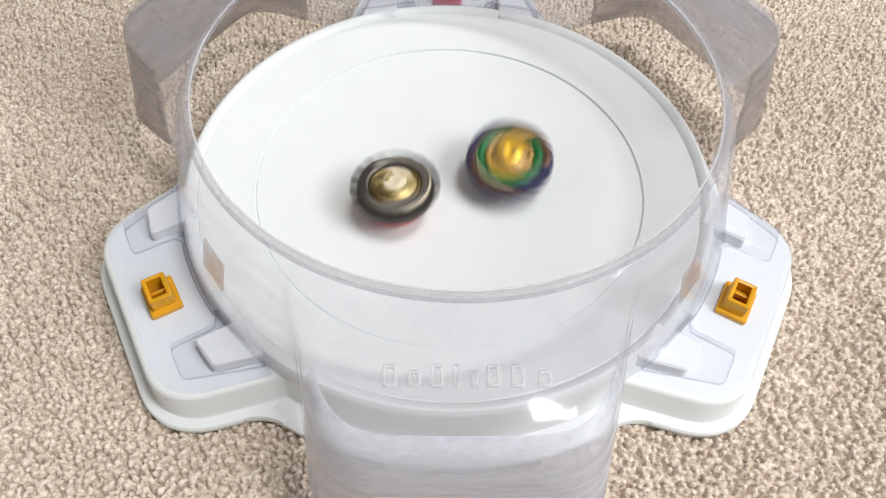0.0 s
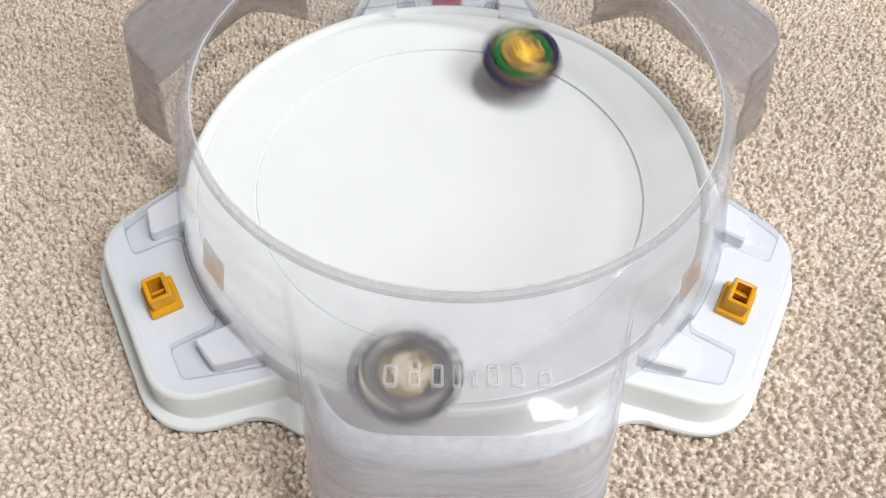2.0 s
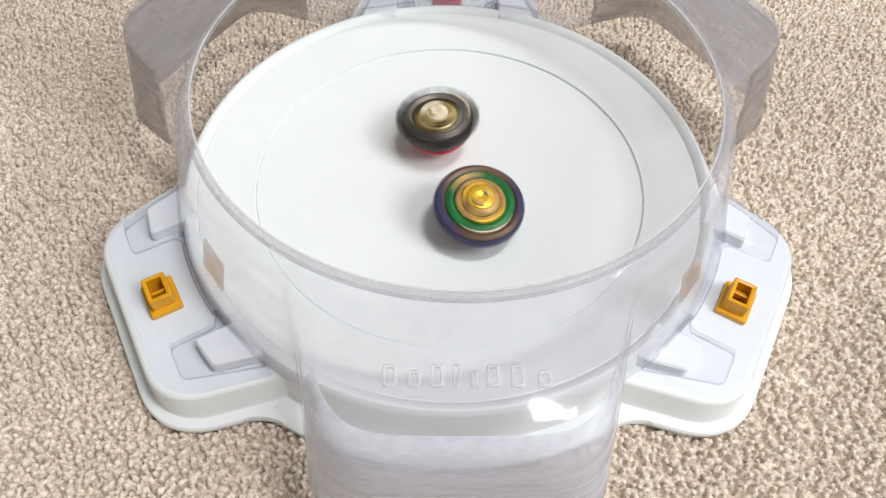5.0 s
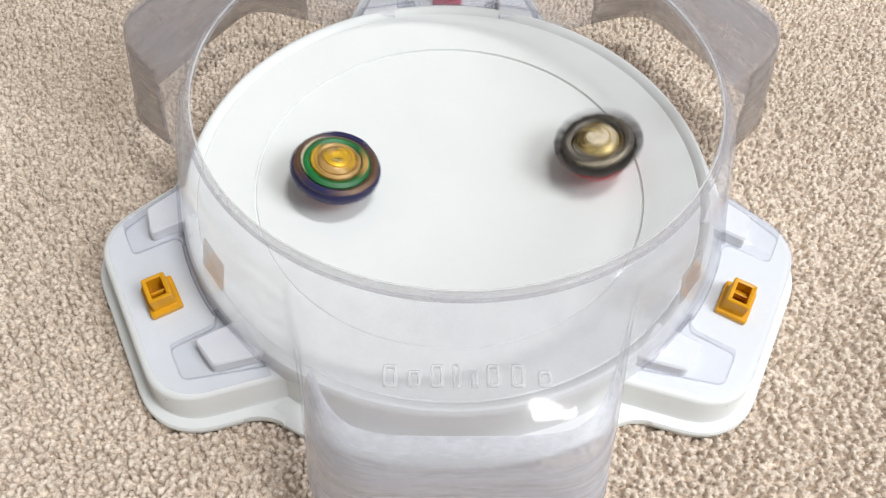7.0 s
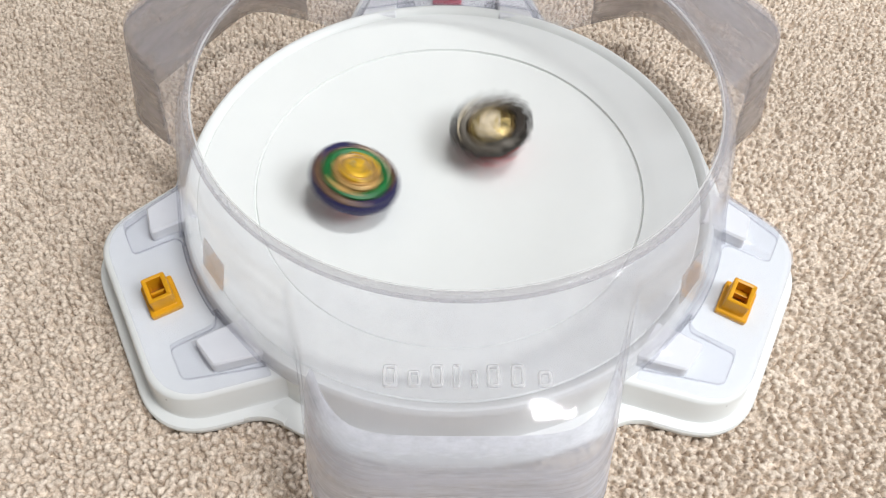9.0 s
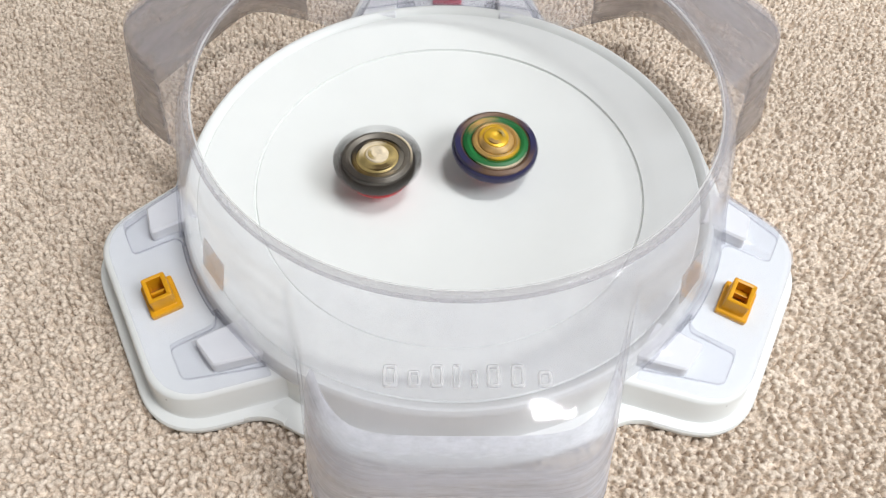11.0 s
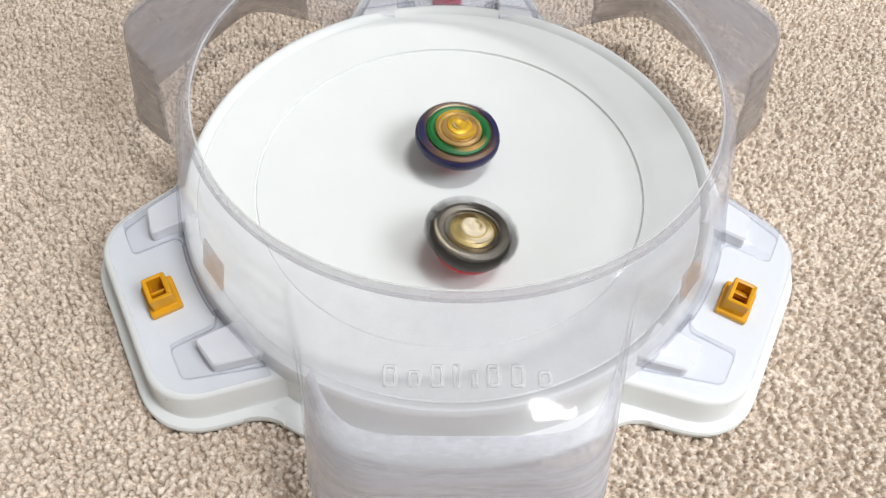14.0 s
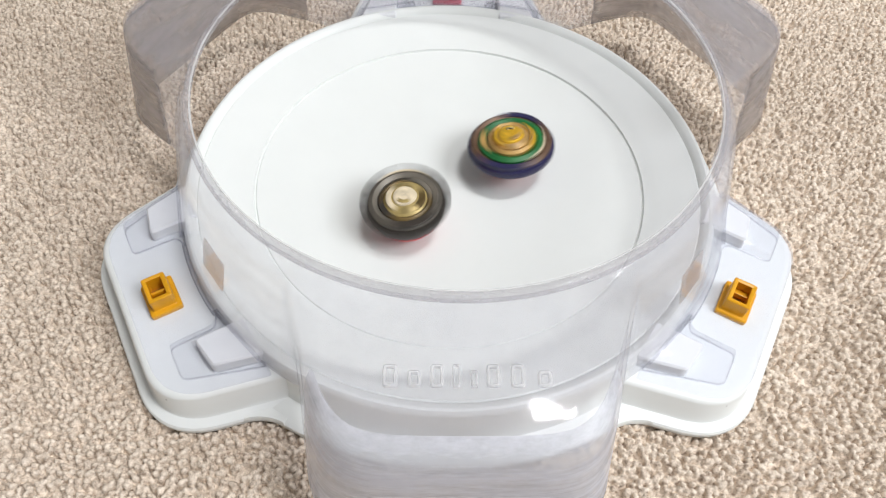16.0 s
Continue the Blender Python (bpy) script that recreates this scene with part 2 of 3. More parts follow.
def tray():
    root = empty("arena_tray", pose(0, 0, 0, 0, 0, TURN), "white plastic spinning top arena dish standing on the carpet", "toy arena")
    profile = [(0, -0.0100), (0.025, -0.0097), (0.05, -0.0085), (0.075, -0.0062), (0.10, -0.0030), (0.1118, -0.0006), (0.1124, -0.0014),
               (0.1131, -0.0013), (0.1135, 0.0003), (0.125, 0.0026), (0.1424, 0.0068), (0.1432, 0.0061), (0.1439, 0.0074), (0.1456, 0.0089),
               (0.1474, 0.0097), (0.1487, 0.0096), (0.1498, 0.0084), (0.1508, 0.0060), (0.1530, -0.0130), (0.1545, -0.0152),
               (0.1650, -0.0162), (0.1664, -0.0171), (0.1668, -0.0200), (0.12, -0.0202), (0, -0.0202)]
    part("dish", lathe(profile, 192), WHITE, root, smooth=28)
    outline = rounded([(0.124, -0.0735), (0.1900, -0.0570), (0.1900, 0.0570), (0.124, 0.0735)], [0.001, 0.029, 0.029, 0.001], 12)
    for k, angle in enumerate((210, 329.1, 90)):
        loops = [(offset_loop(outline, d), z) for d, z in ((0.0087, -0.0200), (0.0087, -0.0176), (0.0078, -0.0164), (0.0033, -0.0152),
                                                          (0.0022, -0.0138), (0.0006, 0.0002), (-0.0002, 0.0012), (-0.0014, 0.0019), (-0.0040, 0.0020))]
        wing = part("wing", stack(loops), SPECKLED, root)
        wing.matrix_local = pose(0, 0, 0, 0, 0, angle)
        for side in (-1, 1):
            lug = rounded([(0.1380, 0.0352), (0.1645, 0.0352), (0.1612, 0.0538), (0.1360, 0.0605)], [0.002, 0.003, 0.004, 0.003], 4)
            lug = [(x, y * side) for x, y in lug][::side]
            part("lug", stack([(lug, 0.0015), (offset_loop(lug, -0.0006), 0.0085), (offset_loop(lug, -0.0016), 0.0095)] ), WING, wing)
        for side in (-1, 1):
            fillet = skirt_fillet(side)
            part("skirt_fillet", stack([(fillet, -0.0200), (fillet, -0.0172), (offset_loop(fillet, -0.0008), -0.0160)]), WHITE, wing)
        clip(wing, CRIMSON if k == 2 else ORANGE, "crimson latch clip" if k == 2 else "orange latch clip", (0.0013, -0.0006, 0.0)[k])
    return root


def clip(wing, mat, label, slid):
    """A latch: flanged foot, deep hollow post with a sprung tongue inside."""
    bm = bmesh.new()
    foot = rounded([(-0.0078, -0.0104), (0.0080, -0.0104), (0.0080, 0.0104), (-0.0078, 0.0104)], [0.0014] * 4, 3)
    hole = rounded([(-0.0036, -0.0056), (0.0036, -0.0056), (0.0036, 0.0056), (-0.0036, 0.0056)], [0.0006] * 4, 3)
    post = rounded([(-0.0058, -0.0078), (0.0058, -0.0078), (0.0058, 0.0078), (-0.0058, 0.0078)], [0.0012] * 4, 3)
    stack([(foot, 0.0021), (foot, 0.0044), (offset_loop(foot, -0.0006), 0.0050), (offset_loop(post, 0.0005), 0.0051), (post, 0.0056), (post, 0.0128),
           (offset_loop(post, -0.0005), 0.0133), (offset_loop(post, -0.0012), 0.0133), (hole, 0.0128), (hole, 0.0024)], bm)
    ob = part("clip", bm, mat, wing, label)
    ob.location = (0.166 if mat is CRIMSON else 0.1702, slid, 0)
    tongue = bmesh.new()
    box((0.0072, 0.0014, 0.0030), (0, 0.0008, 0.0088), 0.0003, tongue)
    box((0.0072, 0.0030, 0.0014), (0, 0.0040, 0.0066), 0.0003, tongue)
    part("tongue", tongue, mat, ob)


# ---- clear cover ----
def pocket_radius(a, out, wide, narrow):
    """Plan radius of a tapered pocket, by the angle from its axis."""
    a = abs(a)
    if a > radians(75):
        return 0.0
    k = (wide - narrow) / 0.06
    front = out / math.cos(a)
    side = (wide + k * 0.13) / max(1e-4, math.sin(a) + k * math.cos(a))
    return (front ** -14 + side ** -14) ** (-1 / 14)


def shell_radius(a, plain, out, wide, narrow):
    best = plain
    for c in (30, 150, 270):
        d = (a - radians(c) + math.pi) % (2 * math.pi) - math.pi
        best = max(best, pocket_radius(d, out, wide, narrow))
    return best


def cover():
    root = empty("clear_cover", pose(0.0018, 0.0004, 0, 0, 0, TURN), "clear hazy plastic arena cover with three pockets, on the white tray", "toy arena cover")
    seg = 360
    rows = []
    bm = bmesh.new()
    for i in range(seg):
        a = 2 * math.pi * i / seg
        top, low = shell_radius(a, 0.1375, 0.1895, 0.068, 0.051), shell_radius(a, 0.1535, 0.1965, 0.0720, 0.0640)
        mid = [(0.1302, 0.0773), (0.1316, 0.0770)]
        for t in (0.1, 0.2, 0.35, 0.55, 0.75, 0.86, 0.94):
            mid.append((0.1316 + (top - 0.1316) * t, 0.0770 - 0.0078 * t - 0.0010 * t ** 4))
        mid.append((top, 0.0655))
        for t in (0.06, 0.2, 0.4, 0.6, 0.8, 1.0):
            mid.append((top + (low - top) * t ** 0.9, 0.0655 - 0.0605 * t))
        rows.append([bm.verts.new((r * math.cos(a), r * math.sin(a), z)) for r, z in mid])
    for i in range(seg):
        p, q = rows[i], rows[(i + 1) % seg]
        for j in range(len(p) - 1):
            bm.faces.new((p[j], p[j + 1], q[j + 1], q[j]))
    for _ in range(2):
        bmesh.ops.smooth_vert(bm, verts=[v for r in rows for v in r[4:-1]], factor=0.4, use_axis_x=True, use_axis_y=True, use_axis_z=True)
    for c in (30, 150):
        wall = bmesh.new()
        span = range(c - 24, c + 25)
        grid = [[wall.verts.new(v.co) for v in rows[k % seg][10:]] for k in span]
        for p, q in zip(grid, grid[1:]):
            for j in range(len(p) - 1):
                wall.faces.new((p[j], p[j + 1], q[j + 1], q[j]))
        ob = part("pocket_wall", wall, GREYED, root, "clear pocket wall with grazing scatter put into its haze", smooth=60)
        skin = ob.modifiers.new("thickness", "SOLIDIFY")
        skin.thickness, skin.offset = 0.0014, 0
        kept = {v for k in span for v in rows[k % seg][10:]}
        bmesh.ops.delete(bm, geom=[f for f in bm.faces if all(v in kept for v in f.verts)], context="FACES_ONLY")
    # Front pocket faces that take the painted-in reflections.
    streaked = {v for k in range(250, 291) for v in rows[k][7:]}
    for f in bm.faces:
        f.material_index = int(all(v in streaked for v in f.verts))
    shell = part("shell", bm, CLEAR, root, smooth=60)
    shell.data.materials.append(SHEEN)
    thick = shell.modifiers.new("thickness", "SOLIDIFY")
    thick.thickness, thick.offset = 0.0014, 0
    bead = [(0.1284, 0.0768), (0.1279, 0.0780), (0.1280, 0.0794), (0.1290, 0.0801), (0.1302, 0.0801), (0.1312, 0.0792), (0.1318, 0.0776), (0.1316, 0.0764),
            (0.1306, 0.0762), (0.1296, 0.0761), (0.1284, 0.0768)]
    part("rim", lathe(bead, 192), RIM, root)
    # Thin white bead added to draw the reflection along the rim's inner edge.
    part("rim_edge", lathe([(0.1279, 0.0795), (0.1276, 0.0800), (0.1279, 0.0804), (0.1284, 0.0804), (0.1286, 0.0800), (0.1279, 0.0795)], 192), GLINT, root)
    for c in (210, 329.1, 90):
        plate = rounded([(0.1400, -0.0676), (0.1886, -0.0558), (0.1886, 0.0558), (0.1400, 0.0676)], [0.001, 0.028, 0.028, 0.001], 10)
        ob = part("foot_plate", stack([(plate, 0.0022), (plate, 0.0031), (offset_loop(plate, -0.0006), 0.0036)]), FOOT, root)
        ob.matrix_local, ob.visible_shadow = pose(0, 0, 0, 0, 0, c), False
        for side in (-1, 1):
            tab = rounded([(0.1512, 0.0225), (0.1542, 0.0312), (0.1772, 0.0314), (0.1772, 0.0500), (0.1405, 0.0628)],
                          [0.001, 0.0050, 0.0035, 0.0050, 0.001], 5)
            tab = [(x, y * side) for x, y in tab][::side]
            ob = part("tab", stack([(tab, 0.0037), (offset_loop(tab, -0.0005), 0.0084), (offset_loop(tab, -0.0010), 0.0098), (offset_loop(tab, -0.0022), 0.0104)],
                                   cap_low=False), FOOT, root)
            ob.matrix_local, ob.visible_shadow = pose(0, 0, 0, 0, 0, c), False
            lip = bmesh.new()
            stack([(offset_loop(tab, 0.0005), 0.0037), (offset_loop(tab, 0.0004), 0.0042), (offset_loop(tab, -0.0003), 0.0044), (offset_loop(tab, -0.0004), 0.0037)],
                  lip, cap_low=False, cap_top=False)
            ob = part("tab_lip", lip, LIP, root)
            ob.matrix_local, ob.visible_shadow = pose(0, 0, 0, 0, 0, c), False
        edge = bmesh.new()
        arc = [(r, radians(a)) for r, span in ((0.1552, range(-9, 10)), (0.1544, range(9, -10, -1))) for a in span]
        stack([([(r * math.cos(a), r * math.sin(a)) for r, a in arc], z) for z in (0.0037, 0.0050)], edge)
        ob = part("wall_foot", edge, LIP, root)
        ob.matrix_local, ob.visible_shadow = pose(0, 0, 0, 0, 0, c), False
    for k, (x, w) in enumerate(((-0.0235, 0.0055), (-0.0160, 0.0050), (-0.0090, 0.0050), (-0.0030, 0.0030), (0.0025, 0.0026), (0.0085, 0.0052), (0.0160, 0.0052), (0.0245, 0.0055))):
        tall = (0.0085, 0.0062, 0.0085)[k % 3]
        plan = rounded([(-w / 2, -tall / 2), (w / 2, -tall / 2), (w / 2, tall / 2), (-w / 2, tall / 2)], [w * 0.32] * 4, 4)
        core = offset_loop(plan, -w * 0.27)
        bm = stack([(plan, -0.0006), (plan, 0.0007), (offset_loop(plan, -0.0005), 0.0014), (offset_loop(core, 0.0003), 0.0014), (core, 0.0003), (core, -0.0006)], cap_low=False, cap_top=False)
        ob = part("relief_bar", bm, GLINT, root)
        ob.matrix_local = pose(x * 1.17 + 0.0004, -0.1600 - (0.0085 - tall) / 2, 0.0732, 8.0)
    for a in (217.1, 320):
        bm = bmesh.new()
        box((0.0009, 0.0200, 0.0190), bevel=0.0003, bm=bm)
        for v in bm.verts:
            v.co.y += 0.0012 * math.sin(v.co.z * 300)
        ob = part("tape_patch", bm, TAPE, root, "tan worn tape patch")
        ob.matrix_local = pose(0, 0, 0, 0, 0, a) @ pose(0.1438, 0, 0.034, 0, -15.6, 0)
    return root


arena_tray = tray()
clear_cover = cover()


# ---- spinning tops ----
def ring(r0, r1, z0, z1, bulge=0.0006):
    """A closed ring with a rounded top."""
    m = (r0 + r1) / 2
    return [(r0, z0), (r0, z1 - bulge), (r0 + (m - r0) * 0.4, z1), (m, z1 + bulge), (r1 - (r1 - m) * 0.4, z1), (r1, z1 - bulge), (r1, z0), (r0, z0)]


def spinning_top(name, label, outer, base_mat, driver_mat, disc_mat, disc, low, rings, dome, knob, lobes, depth, fins, fin_mat, girth, crests):
    root = empty(name, pose(0, 0, 0), label, "spinning top", "battling tops")
    part("driver", lathe([(0, 0), (0.0022, 0.0003), (0.0035, 0.0018), (0.0042, 0.0045), (0.0085, 0.0058), (0.0100, 0.0066), (0, 0.0066)]), driver_mat, root)
    part("disc", lathe(disc, 96, 9, 0.04), disc_mat, root)
    layer = part("layer", lathe(low + [(outer - 0.0008, 0.0164), (outer, 0.0186), (outer - 0.0002, 0.0208), (outer - 0.0014, 0.0226),
                                       (outer - 0.0035, 0.0230), (0.012, 0.0228), (0, 0.0228)], 144, lobes, depth, 0.8), base_mat, root)
    for title, r0, r1, z0, z1, mat, n, d in rings:
        part(title, lathe(ring(r0, r1, z0, z1), 96, n, d), mat, layer)
    for k in range(18):
        bm = bmesh.new()
        r0, r1, z0, z1, wide = fins
        pts = [(r * math.cos(a), r * math.sin(a)) for r, span in ((r0, 1), (r1, -1)) for a in [span * wide * (j / 6 - 0.5) for j in range(7)]]
        stack([(pts, z0), (pts, z1 - 0.0006), ([(x * 0.985, y * 0.98) for x, y in pts], z1)], bm)
        ob = part("blade", bm, fin_mat, layer)
        ob.matrix_local = pose(0, 0, 0, 0, 0, 20 * k)
    part("dome", lathe([(r, z) for r, z in dome[0]], 72), dome[1], layer)
    part("knob", lathe([(r, z) for r, z in knob[0]], 48, 3, 0.05), knob[1], layer)
    for r0, r1, z, start, sweep, mat in crests:
        bm, steps = bmesh.new(), 14
        arc = [radians(start + sweep * j / steps) for j in range(steps + 1)]
        plan = [(r1 * math.cos(a), r1 * math.sin(a)) for a in arc] + [(r0 * math.cos(a), r0 * math.sin(a)) for a in reversed(arc)]
        stack([(plan, z - 0.0030), (plan, z - 0.0003), (offset_loop(plan, -0.0003), z)], bm)
        part("crest", bm, mat, layer)
    root.scale = (girth, girth, 1)
    return root


dark_top = spinning_top("dark_spinning_top", "black and gunmetal spinning top with pale gold centre and red base", 0.0238, BLACK, RED, RED,
                        [(0, 0.0067), (0.0140, 0.0069), (0.0188, 0.0088), (0.0200, 0.0110), (0.0196, 0.0134), (0, 0.0134)],
                        [(0, 0.0135), (0.0200, 0.0136), (0.0226, 0.0150)],
                        [("outer_ring", 0.0164, 0.0218, 0.0226, 0.0252, GREY, 9, 0.03), ("inner_ring", 0.0126, 0.0160, 0.0224, 0.0244, UMBER, 9, 0.06)],
                        ([(0.0134, 0.0225), (0.0128, 0.0246), (0.0104, 0.0262), (0.0070, 0.0270), (0, 0.0272)], STRAW),
                        ([(0.0074, 0.0266), (0.0068, 0.0277), (0.0048, 0.0282), (0.0016, 0.0281), (0, 0.0279)], PEARL), 9, 0.05,
                        (0.0195, 0.0267, 0.0212, 0.0260, 0.075), BLACK, 0.94,
                        [(0.0078, 0.0112, 0.0270, 20, 95, PEARL), (0.0080, 0.0118, 0.0267, 190, 80, UMBER), (0.0128, 0.0160, 0.0252, 250, 80, GREY),
                         (0.0126, 0.0158, 0.0254, 60, 60, BLACK), (0.0034, 0.0056, 0.0285, 100, 90, STRAW),
                         (0.0170, 0.0214, 0.0262, 130, 85, BLACK), (0.0200, 0.0214, 0.0261, 300, 70, PEARL)])
green_top = spinning_top("green_spinning_top", "green and gold spinning top with a navy rim", 0.0262, NAVY, RED, RED,
                         [(0, 0.0067), (0.0125, 0.0069), (0.0146, 0.0076), (0.0146, 0.0083), (0, 0.0084)],
                         [(0, 0.0085), (0.0140, 0.0086), (0.0190, 0.0106), (0.0234, 0.0144)],
                         [("bronze_ring", 0.0204, 0.0249, 0.0226, 0.0240, BRONZE, 9, 0.02), ("green_ring", 0.0150, 0.0201, 0.0226, 0.0250, GREEN, 9, 0.03),
                          ("tan_ring", 0.0112, 0.0146, 0.0226, 0.0262, TAN, 9, 0.05)],
                         ([(0.0112, 0.0226), (0.0108, 0.0262), (0.0090, 0.0278), (0.0060, 0.0284), (0, 0.0285)], TAN),
                         ([(0.0080, 0.0278), (0.0076, 0.0289), (0.0058, 0.0295), (0.0030, 0.0297), (0.0016, 0.0291), (0, 0.0290)], GOLD), 9, 0.04,
                         (0.0232, 0.0264, 0.0176, 0.0218, 0.20), NAVY, 0.96,
                         [(0.0082, 0.0104, 0.0284, 10, 110, GOLD), (0.0036, 0.0062, 0.0303, 150, 80, TAN), (0.0114, 0.0150, 0.0264, 200, 90, GOLD),
                          (0.0030, 0.0050, 0.0304, 300, 70, STRAW), (0.0152, 0.0186, 0.0256, 40, 50, TAN),
                          (0.0212, 0.0250, 0.0248, 100, 75, NAVY), (0.0210, 0.0248, 0.0248, 280, 60, NAVY), (0.0196, 0.0206, 0.0254, 190, 70, PEARL)])


